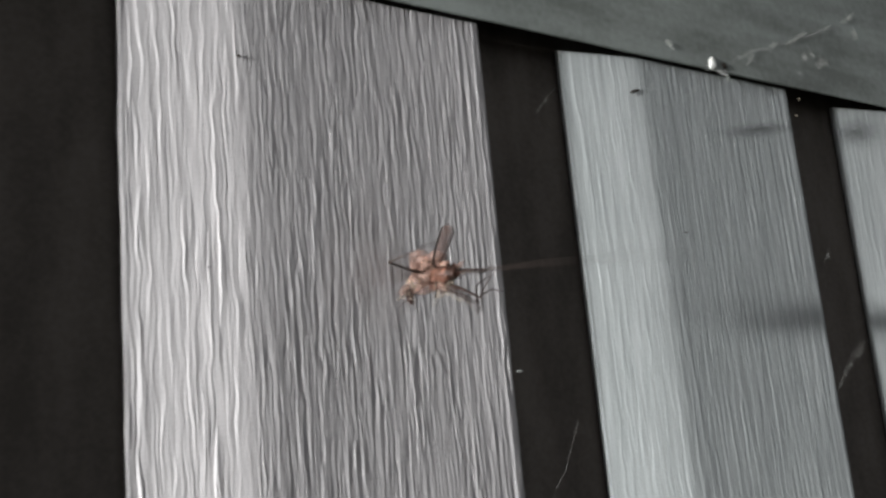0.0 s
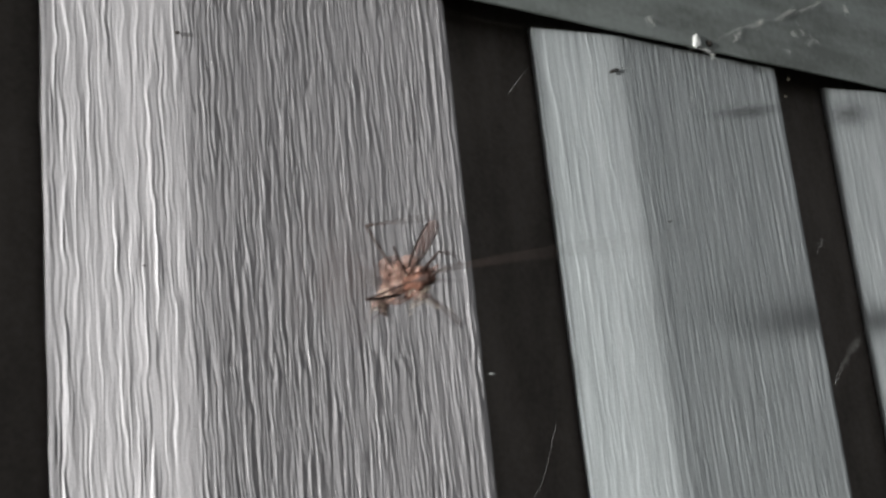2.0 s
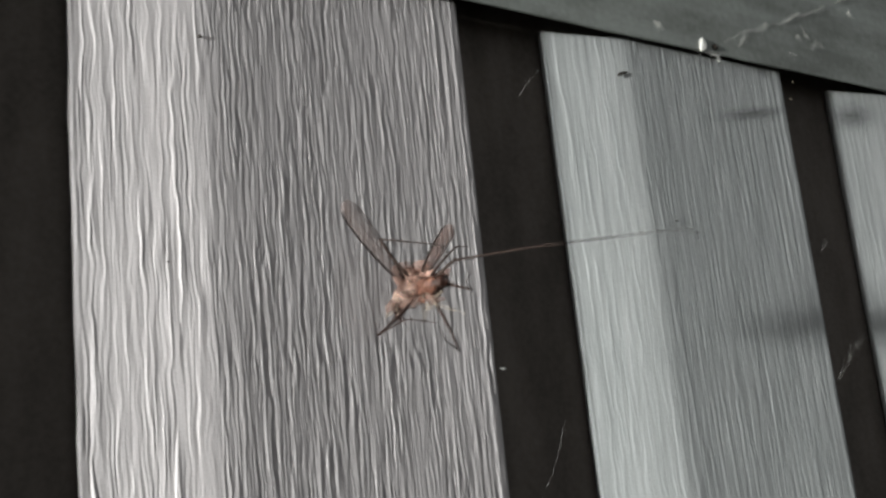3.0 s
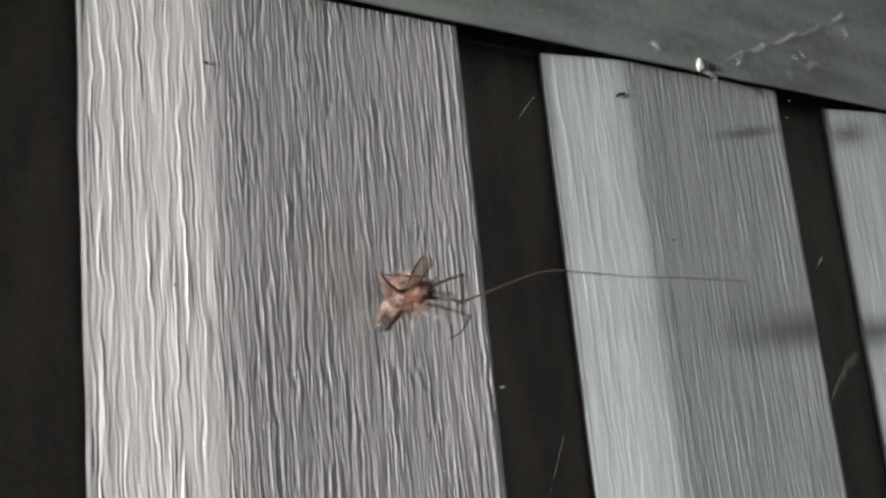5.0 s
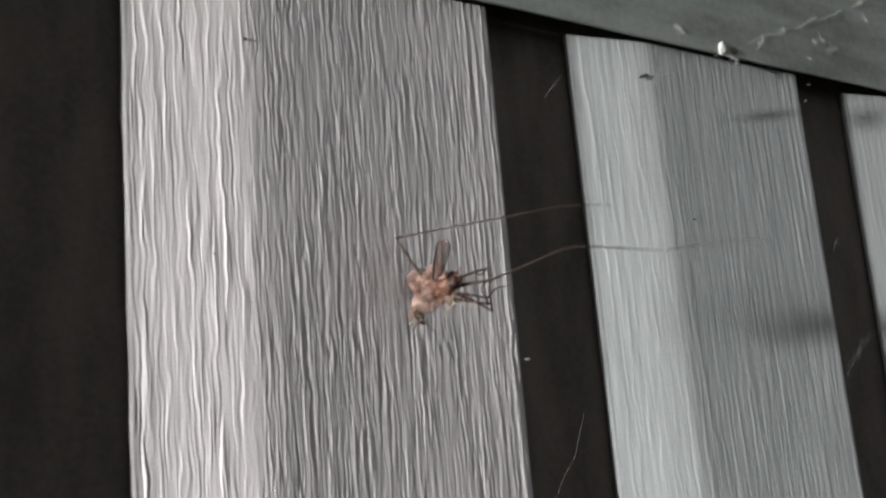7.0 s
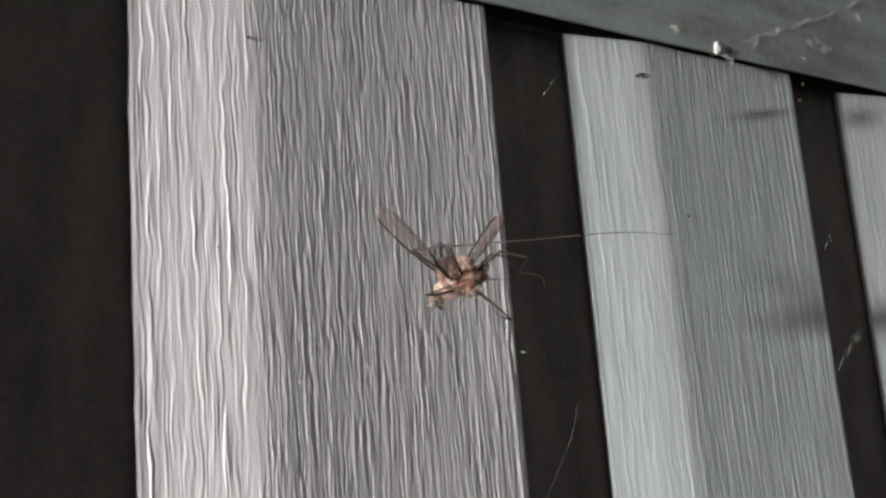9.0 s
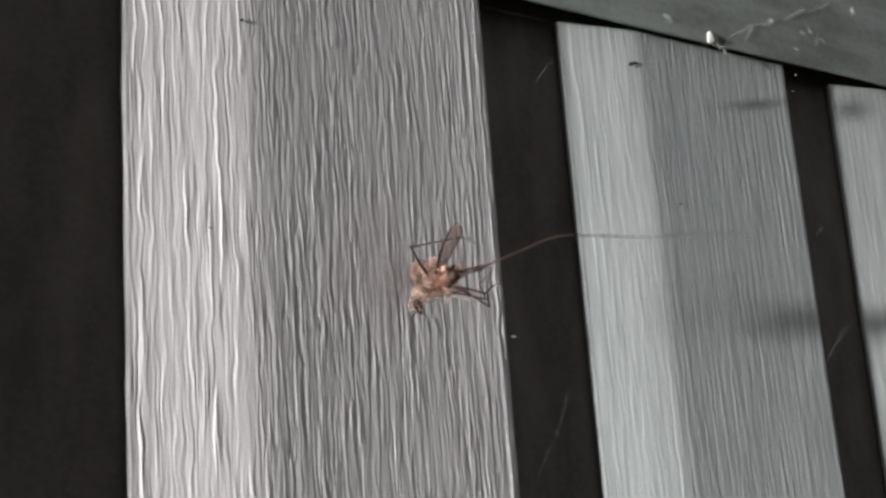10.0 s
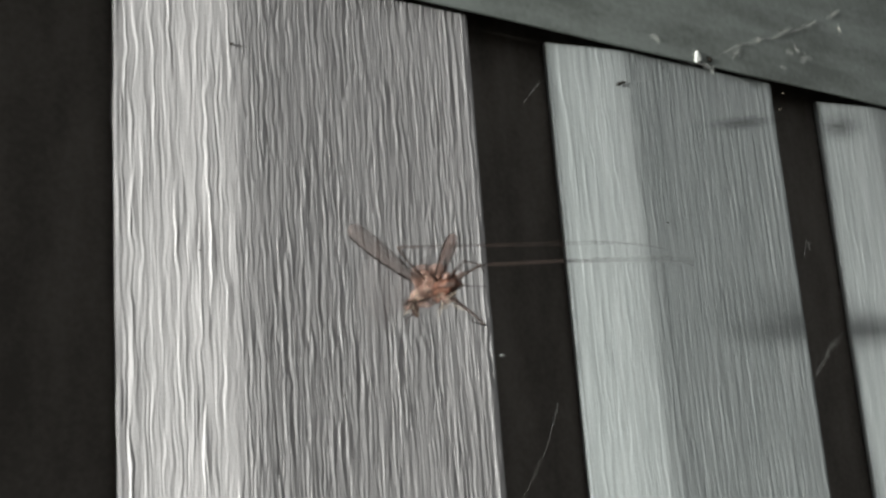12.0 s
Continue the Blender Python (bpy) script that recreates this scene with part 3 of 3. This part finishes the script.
for x, y, z, r in ((1.2, -1.0, 1.4, 0.8), (2.5, -0.6, 1.8, 0.7), (0.0, -1.7, 1.5, 0.75), (2.9, 2.0, 1.2, 0.75), (-1.2, 1.4, 1.0, 0.7)):
    body_part("coxa", [(x - r, y - 0.2, z), (x, y, z + 0.2), (x + r, y + 0.1, z)], [0.25, r, 0.3], ABDOMEN, fly)
# each leg: where its hip sits, the length of its thigh and of its shin with the foot
LEG_BUILD = {"fore": ((0.6, 0.3, 1.2), 9.5, 7.6), "low": ((-1.0, -1.4, 1.2), 10.0, 15.0), "mid": ((1.2, -0.9, 1.2), 10.4, 7.2), "high": ((1.6, 0.7, 1.0), 9.6, 7.4),
             "long": ((-0.8, 0.4, 1.2), 10.6, 46.0), "hind": ((1.0, -0.2, 0.8), 9.6, 40.0)}
LEGS_OF = {key: leg_part(up, down, fly, 0.25 if key == "hind" else 0.2, 9.0 if key == "long" else 18.0 if key == "hind" else 24.0,
                         0.86 if key == "long" else 0.56, "very long thin outstretched hind leg" if key in ("long", "hind") else "", HIND_LEG if key in ("long", "hind") else LEG)
           for key, (hip, up, down) in LEG_BUILD.items()}
# the hind leg's thin foot, hooked at its end, hinges on the end of the shin
HIND_FOOT = part("foot", mesh_of("foot", *tube(mm([(0, 0, 0), (3.5, 0.10, 0), (7, 0.12, 0), (10.5, 0.05, 0), (12.6, -0.12, 0), (13.3, -0.5, 0), (13.6, -1.1, 0)]),
                 [0.00008, 0.000075, 0.00007, 0.000065, 0.000065, 0.00006, 0.00005], 6), HIND_LEG), LEGS_OF["hind"][0], "thin hooked foot")
# how far the foot is held out: 0 raised towards the viewer, 1 along the shin
FOOT_OUT = [(0.0, 0), (3.7, 0), (5.2, 1), (7.2, 1), (8.6, 0), (9.2, 0), (9.45, 1), (10.2, 1), (10.45, 0.3), (10.8, 0), (11.2, 0), (11.4, 1), (11.7, 1), (11.9, 0), (12.0, 0)]
for spine, radii in (
        ([(-2.2, 0.2, 1.8), (-1.6, 1.8, 2.0), (-1.9, 3.4, 1.6)], [0.9, 1.0, 0.2]),
        ([(-0.4, 0.8, 1.4), (0.6, 2.6, 1.2), (1.0, 4.2, 0.8)], [0.9, 0.9, 0.2]),
        ([(0.4, -0.6, 1.8), (1.8, -1.6, 2.4), (3.4, -1.8, 2.4)], [0.7, 1.1, 0.3]),
        ([(-3.6, -1.8, 1.6), (-4.8, -2.6, 2.0), (-5.6, -3.8, 1.8)], [0.8, 0.9, 0.2]),
        ([(2.0, 0.8, 1.4), (3.4, 1.6, 1.6), (4.4, 3.0, 1.4)], [0.6, 0.9, 0.2]),
        ([(-3.2, -1.0, 1.4), (-1.4, 0.3, 1.8), (0.8, 1.2, 1.6)], [0.8, 1.5, 0.8]),
        ([(-3.6, -2.8, 1.2), (-1.8, -2.0, 1.6), (0.4, -1.4, 1.6)], [0.6, 1.2, 0.6])):
    flap = body_part("membrane", spine, radii, MEMBRANE, fly, "crumpled tan membrane")
for turn, out, root, length, width in ((100, 14, (-2.0, -1.4, -0.6), 6.0, 3.8), (74, 20, (-0.8, -1.0, -0.4), 6.0, 3.4), (90, 8, (-1.8, -1.8, -0.9), 5.4, 4.4)):
    base = wing_part(fly, length, width, "crumpled tan wing base", MEMBRANE, False)
    base.name = "wing_base"
    base.matrix_basis = Matrix.Translation(Vector(root) * 0.001) @ pose(0, 0, 0, 0, 0, turn) @ pose(0, 0, 0, 0, -out, 0) @ pose(0, 0, 0, 20, 0, 0)
shard = random.Random(21)
for k in range(9):
    base = wing_part(fly, shard.uniform(2.2, 4.4), shard.uniform(1.4, 2.6), "", MEMBRANE, False)
    base.name = "membrane_shard"
    middle = Vector((-0.9 + shard.gauss(0, 1.5), 0.7 + shard.gauss(0, 1.2), 0.9 + shard.gauss(0, 0.7))) * 0.001
    base.matrix_basis = Matrix.Translation(middle) @ pose(0, 0, 0, shard.uniform(-60, 60), shard.uniform(-50, 20), shard.uniform(30, 230))
# torn pale silk and scales that the fly has gathered
clump = random.Random(8)
for cx, cy, cz, wide, count in ((-4.4, -2.9, 1.6, 1.2, 16), (1.6, -1.6, 2.2, 1.5, 30), (3.2, 1.6, 2.0, 1.1, 18), (-0.6, 1.6, 1.8, 1.1, 16)):
    pieces = []
    for k in range(count):
        a = Vector((cx, cy, cz)) + Vector([clump.gauss(0, wide * 0.6) for _ in range(3)])
        b = a + Vector([clump.gauss(0, wide * 0.7) for _ in range(3)])
        c = b + Vector([clump.gauss(0, wide * 0.5) for _ in range(3)])
        pts = curve_points(mm([a, b, c]), 5)
        thick = clump.uniform(0.00004, 0.00013)
        pieces.append(tube(pts, [thick * (1 - 0.6 * abs(2 * j / len(pts) - 1)) for j in range(len(pts))], 5))
    part("silk_shred", mesh_of("silk_shred", *joined(pieces), FLUFF), fly, "pale silk shreds")
# fine bristles and torn silk that cling to the body
for k in range(34):
    a, r = k * 2.4, 1.6 + 0.9 * ((k * 7) % 5) / 5
    foot = Vector((-1.2 + 2.2 * math.cos(a), -0.4 + 1.7 * math.sin(a), 1.0 + 0.4 * math.sin(k)))
    tip = foot + Vector((r * math.cos(a + 0.7), r * math.sin(a + 0.7), 0.8 * math.cos(k)))
    part("bristle", mesh_of("bristle", *tube(mm([foot, (foot + tip) / 2 + Vector((0.1, 0.2, 0)), tip]), [0.00007, 0.00005, 0.00002], 4), LEG), fly)
ROOTS = {"a": (-2.6, 0.7, 1.4), "b": (-0.9, -0.2, 2.2), "c": (-0.3, 1.0, 0.6)}
wing_a = wing_part(fly, 17.6, 3.1, "narrow smoky translucent wing")
wing_b = wing_part(fly, 13.6, 3.0, "narrow smoky translucent wing")
wing_c = wing_part(fly, 13.0, 2.2, "brown half-folded wing", WING_DARK)

# Where the fly hangs at each moment, how it leans, and the way of each wing: degrees in the plane facing the viewer, degrees
# towards the viewer; none: the wing beats. x, z from the first slat's corner under the rail, in millimetres.
FLY = [
    (0.0, 25.7, -60.6, -6, None, None, (68, 52)),
    (0.5, 28.4, -63.0, -2, None, None, (63, 45)),
    (1.0, 28.6, -58.6, -14, None, None, (72, 53)),
    (1.2, 27.9, -58.6, -10, (126, 22), None, (66, 45)),
    (1.5, 27.8, -59.4, -7, (127, 19), None, (63, 39)),
    (1.8, 28.2, -60.9, -5, (126, 21), None, (62, 39)),
    (1.9, 28.3, -61.7, -3, None, None, (60, 41)),
    (2.0, 28.2, -62.3, -2, None, None, (60, 41)),
    (2.5, 27.6, -61.6, -7, None, None, (62, 43)),
    (2.7, 28.0, -62.7, -2, (124, 24), None, (60, 39)),
    (3.0, 27.6, -63.7, 0, (124, 24), None, (58, 37)),
    (3.3, 26.6, -61.8, -1, (124, 22), None, (55, 42)),
    (3.5, 25.7, -60.3, -2, (123, 21), None, (54, 45)),
    (3.8, 25.6, -60.3, 0, (125, 22), None, (54, 49)),
    (4.0, 25.3, -60.5, 2, None, None, (56, 48)),
    (4.8, 25.2, -61.4, 2, None, None, (55, 56)),
    (5.5, 24.8, -61.7, 3, None, None, (51, 61)),
    (6.0, 24.8, -61.8, 3, None, None, (51, 61)),
    (6.2, 23.1, -63.9, 3, None, None, (51, 61)),
    (6.5, 25.3, -64.6, 10, None, None, (59, 47)),
    (7.0, 24.1, -65.2, 12, None, None, (75, 53)),
    (7.2, 24.2, -65.1, 12, None, None, (74, 53)),
    (7.7, 24.8, -64.6, 6, None, None, (66, 48)),
    (8.2, 26.1, -64.4, 2, (131, 23), (117, 55), (60, 41)),
    (8.8, 28.4, -64.6, -2, (132, 21), (117, 55), (55, 13)),
    (9.0, 29.7, -64.5, -2, (134, 15), (117, 55), (54, 3)),
    (9.2, 29.5, -65.4, -2, (134, 19), (117, 55), (52, 7)),
    (9.4, 27.1, -65.1, 0, None, None, (57, 50)),
    (9.5, 26.4, -65.7, 4, (144, 12), (178, 14), (53, 40)),
    (9.6, 25.9, -66.8, 8, None, None, (63, 47)),
    (10.0, 26.3, -68.0, 8, None, None, (65, 40)),
    (10.2, 27.2, -67.3, 8, None, None, (68, 42)),
    (10.4, 30.5, -64.2, 6, (147, 29), (-159, 18), (94, 49)),
    (10.5, 30.7, -63.4, 6, (147, 27), (-161, 12), (98, 47)),
    (10.6, 30.3, -63.6, 4, (146, 29), (-162, 14), (95, 47)),
    (10.8, 30.3, -64.6, 2, (144, 30), (117, 55), (94, 43)),
    (11.0, 30.7, -64.7, 2, (145, 30), (117, 55), (92, 40)),
    (11.2, 29.9, -64.5, 0, (143, 32), (117, 55), (87, 46)),
    (11.4, 26.8, -66.5, 4, None, None, (51, 61)),
    (11.5, 26.8, -66.5, 4, None, None, (51, 61)),
    (11.8, 28.0, -66.1, 4, None, None, (57, 50)),
    (11.9, 28.6, -65.4, 1, (140, 24), None, (66, 45)),
    (12.0, 29.1, -65.2, 0, (140, 22), None, (68, 44)),
    ]
# How the four short legs are held (fore, low, mid, high): knee x, y and foot x, y facing the viewer, millimetres from the fly's middle.
STANCES = {
    "rest": ((-2.3, 5.6, -1.2, -0.2), (-6.5, -2.7, 11.1, 0.9), (8.7, -6.6, 5.1, -4.2), (4.8, 4.9, 8.7, 2.8)),
    "perched": ((-3.7, 5.1, -1.4, -2.7), (-5.1, -7.1, -1.8, -6.4), (8.5, -5.1, 2.8, -6.9), (2.9, 10.4, 7.5, 5.3)),
    "spread": ((-5.8, 2.5, -1.2, 0.3), (-5.9, -8.0, -1.7, -4.5), (3.5, -5.5, 8.1, -4.4), (6.7, -0.8, 5.2, 4.3)),
    "bunched": ((8.2, -5.4, 10.0, 1.3), (7.9, -4.1, 9.8, 0.8), (7.9, -3.1, 12.2, -1.8), (8.8, 1.8, 6.8, 1.6)),
    "looped": ((7.0, -0.9, 7.2, -6.4), (-3.5, -4.7, 3.2, -1.2), (9.9, -2.3, 7.2, -6.6), (9.1, 3.9, 10.0, -2.1)),
    "low": ((4.2, 4.9, 7.9, 6.3), (-7.2, -7.5, 2.8, -5.9), (5.8, -10.3, 2.7, -6.2), (8.1, -0.6, 8.1, 2.0)),
    }
# Moment, stance, then knee and foot of the two long legs, in the same way.
GAIT = [
    (0.0, "bunched", -8.1, 1.7, 2.5, 4.2, 6.7, 1.6, 38.2, 6.6),
    (0.5, "low", -7.1, 9.1, 6.9, 6.2, 6.9, 3.8, 36.9, 8.0),
    (1.0, "low", -9.6, 5.0, 2.9, 8.3, 4.0, 2.8, 37.6, 8.9),
    (1.5, "low", -7.9, 6.4, 9.0, 10.2, 9.2, 3.8, 36.8, 8.5),
    (2.0, "rest", -6.9, 9.3, 10.3, 9.4, 5.9, 2.5, 38.5, 7.3),
    (2.5, "bunched", -5.4, 3.8, 6.4, 8.6, 7.0, 2.3, 38.1, 7.6),
    (2.7, "low", -6.9, 8.0, 5.4, 4.3, 5.4, 4.3, 38.2, 7.5),
    (3.0, "low", -6.5, 8.0, 5.4, 4.3, 5.4, 4.3, 38.2, 7.5),
    (3.5, "low", -6.8, 5.1, 9.7, 7.6, 8.1, 0.5, 47.8, 3.3),
    (5.5, "looped", -3.7, 4.0, 6.3, 0.4, 9.0, -1.4, 38.2, 0.9),
    (6.0, "looped", -3.6, 4.0, 6.4, 0.4, 9.1, -1.4, 38.3, 0.9),
    (6.5, "bunched", -6.1, 10.4, 22.7, 8.4, 8.8, 0.5, 38.7, -0.5),
    (7.0, "bunched", -5.1, 10.5, 32.0, 7.8, 9.0, -0.3, 39.4, -1.6),
    (7.2, "bunched", -5.1, 10.5, 32.0, 7.8, 9.0, -0.3, 39.4, -1.6),
    (8.7, "rest", -9.1, 5.3, 36.8, 9.3, 6.4, 5.4, 9.0, 1.8),
    (9.0, "rest", -9.1, 5.3, 36.8, 9.3, 6.4, 5.4, 9.0, 1.8),
    (9.2, "rest", -9.1, 5.3, 36.8, 9.3, 6.4, 5.4, 9.0, 1.8),
    (9.5, "bunched", -6.5, 9.9, 7.6, 8.7, 8.7, 1.6, 39.9, 5.3),
    (10.0, "bunched", -3.8, 6.8, 8.3, 6.0, 6.6, 1.1, 39.0, 2.8),
    (10.2, "bunched", -3.8, 6.8, 8.3, 6.0, 6.6, 1.1, 39.0, 2.8),
    (10.4, "spread", -6.0, 4.0, 24.9, 5.7, 7.8, 1.6, 39.1, 2.8),
    (10.5, "spread", -6.0, 4.0, 18.9, 5.7, 7.8, 1.6, 39.1, 2.8),
    (10.8, "perched", -9.7, 4.6, 35.7, 6.3, 7.0, 4.4, 7.6, 1.0),
    (11.0, "perched", -9.7, 4.6, 35.7, 6.3, 7.0, 4.4, 7.6, 1.0),
    (11.2, "perched", -9.7, 4.6, 35.7, 6.3, 7.0, 4.4, 7.6, 1.0),
    (11.4, "looped", -6.4, 4.0, 8.5, 3.0, 8.3, 0.0, 40.4, 2.6),
    (11.5, "looped", -6.4, 4.0, 8.5, 3.0, 8.3, -0.0, 40.4, 2.6),
    (11.8, "looped", -6.4, 4.0, 8.5, 3.0, 8.3, 0.0, 40.4, 2.6),
    (12.0, "rest", -7.2, 7.4, 41.6, 7.4, 7.7, 4.2, 39.6, 5.4),
    ]
STRAIGHT = {0.0: 85, 0.5: 85, 1.0: 60, 1.5: 85, 2.0: 85, 2.5: 85, 2.7: 85, 3.0: 85, 3.5: 45, 10.4: 85, 10.5: 85, 12.0: 85}      # degrees by which the hind shin is rolled, so that its bend shows less
FLY_Y, VIEW = -0.0187, pose(0, 0, 0, 102.0, 4.2, -34.4).to_3x3().to_4x4()


def wing_pose(key, turn, out, twist=0.0):
    """A wing's pose in the fly's space."""
    return Matrix.Translation(Vector(ROOTS[key]) * 0.001) @ pose(0, 0, 0, 0, 0, turn) @ pose(0, 0, 0, 0, -out, 0) @ pose(0, 0, 0, twist, 0, 0)


def aimed(way):
    """A turn that points x along way, with y kept upwards in the viewer's plane."""
    x = way.normalized()
    z = Vector((0, 0, 1)) - x * x.z
    z = (z if z.length > 0.05 else Vector((0, 1, 0))).normalized()
    y = z.cross(x)
    return Matrix((x, y, z)).transposed().to_4x4()


def reach(start, length, x, y):
    """The point at that length from start that lies behind or before (x, y) for the viewer, on the viewer's side."""
    end = Vector((x, y, start.z))
    for _ in range(5):
        flat = (end - start).xy.length
        rise = math.sqrt(max(0.0, length * length - flat * flat))
        shift = (start.z + rise) / 190              # nearer things look larger
        end = Vector((x * (1 - shift), y + (6 - y) * shift, start.z + rise))
    return start + (end - start).normalized() * length


def bent_leg(hip, up, down, place):
    """The poses of a thigh in the fly's space and of its shin in the thigh's."""
    hip = Vector(hip)
    knee = reach(hip, up, place[0], place[1])
    foot = reach(knee, down, place[2], place[3])
    thigh = Matrix.Translation(hip * 0.001) @ aimed(knee - hip)
    shin = Matrix.Translation(knee * 0.001) @ aimed(foot - knee) @ pose(0, 0, 0, place[4], 0, 0)
    return thigh, thigh.inverted() @ shin


def motions():
    def stance(x, z, lean):
        return Matrix.Translation((x * 0.001, FLY_Y, TOP + z * 0.001)) @ VIEW @ pose(0, 0, 0, 0, 0, lean)

    at = []
    for row, then in zip(FLY, FLY[1:] + FLY[-1:]):
        f0, f1 = frame(row[0]), frame(then[0])
        if row[4] is not None and row[5] is not None or f0 == f1:
            at.append((row[0], stance(*row[1:4])))
            continue
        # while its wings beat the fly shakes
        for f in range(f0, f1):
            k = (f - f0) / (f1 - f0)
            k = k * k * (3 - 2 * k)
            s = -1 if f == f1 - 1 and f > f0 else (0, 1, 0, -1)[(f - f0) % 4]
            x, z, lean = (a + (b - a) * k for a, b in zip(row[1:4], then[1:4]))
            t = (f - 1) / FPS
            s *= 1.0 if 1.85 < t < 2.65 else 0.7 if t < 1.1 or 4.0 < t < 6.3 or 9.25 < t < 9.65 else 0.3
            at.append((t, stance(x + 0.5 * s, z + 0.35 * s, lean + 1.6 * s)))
    walk(fly, at)
    for number, key in enumerate(LEG_BUILD):
        thigh, shin = LEGS_OF[key]
        hip, up, down = LEG_BUILD[key]
        bent, places = [], []
        for t, stance_name, *far in GAIT:
            place = STANCES[stance_name][number] if number < 4 else far[4 * (number - 4):4 * (number - 3)]
            places.append((t, (*place[:4], STRAIGHT.get(t, 0) if key == "hind" else 0)))
        if number < 4:
            bent = [(t, *bent_leg(hip, up, down, place)) for t, place in places]
        else:
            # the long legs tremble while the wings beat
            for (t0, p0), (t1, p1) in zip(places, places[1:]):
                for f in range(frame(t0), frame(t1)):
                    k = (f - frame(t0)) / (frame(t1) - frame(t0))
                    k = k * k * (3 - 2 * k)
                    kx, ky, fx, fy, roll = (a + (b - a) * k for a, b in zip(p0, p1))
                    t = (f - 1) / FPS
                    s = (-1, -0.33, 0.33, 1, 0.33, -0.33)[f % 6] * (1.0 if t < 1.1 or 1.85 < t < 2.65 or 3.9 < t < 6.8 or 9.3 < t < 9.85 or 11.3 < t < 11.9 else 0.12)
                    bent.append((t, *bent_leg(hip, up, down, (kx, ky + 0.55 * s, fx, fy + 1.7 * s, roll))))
            bent.append((places[-1][0], *bent_leg(hip, up, down, places[-1][1])))
        walk(thigh, [(t, a) for t, a, b in bent])
        walk(shin, [(t, b) for t, a, b in bent])
        if key == "hind":
            feet = []
            for t, a, b in bent:
                out = np.interp(t, [p[0] for p in FOOT_OUT], [p[1] for p in FOOT_OUT])
                rise = radians(80 * (1 - out))
                way = Vector((math.cos(rise), -0.1 * math.cos(rise), math.sin(rise)))
                feet.append((t, a.inverted() @ Matrix.Translation(a @ b @ Vector((down * 0.001, 0, 0))) @ aimed(way)))
            walk(HIND_FOOT, feet)
    beat = {"a": ((75, 25), (232, -10)), "b": ((110, 0), (262, 25)), "c": None}
    for thing, key, col in ((wing_a, "a", 4), (wing_b, "b", 5), (wing_c, "c", 6)):
        rows, n = [], len(FLY)
        for i, row in enumerate(FLY):
            t, lean = row[0], row[3]
            if row[col] is not None:
                rows.append((t, wing_pose(key, row[col][0] - lean, row[col][1])))
                continue
            (a0, o0), (a1, o1) = beat[key]
            end = FLY[i + 1][0] if i + 1 < n else t + 0.04
            last = i + 1 == n
            f0, f1 = frame(t), frame(end)
            shows = not last and FLY[i + 1][col] is not None
            for f in range(f0, f1):
                k = (0.5, 1.0, 0.5, 0.0)[(f - f0) % 4]
                if f == f1 - 1 and f > f0:
                    k = 0.0
                elif f >= f1 - 3 and shows or f == f1 - 2 and k == 1.0 and f > f0 + 1:
                    k = 0.5
                way = (a0 + (a1 - a0) * k - lean, o0 + (o1 - o0) * k, 25 * math.cos((f - f0) * math.pi / 2))
                if shows and f == f1 - 1 and f > f0:          # the wing has come to rest
                    way = (FLY[i + 1][col][0] - FLY[i + 1][3], FLY[i + 1][col][1], 0)
                rows.append(((f - 1) / FPS, wing_pose(key, *way)))
        walk(thing, rows)


motions()
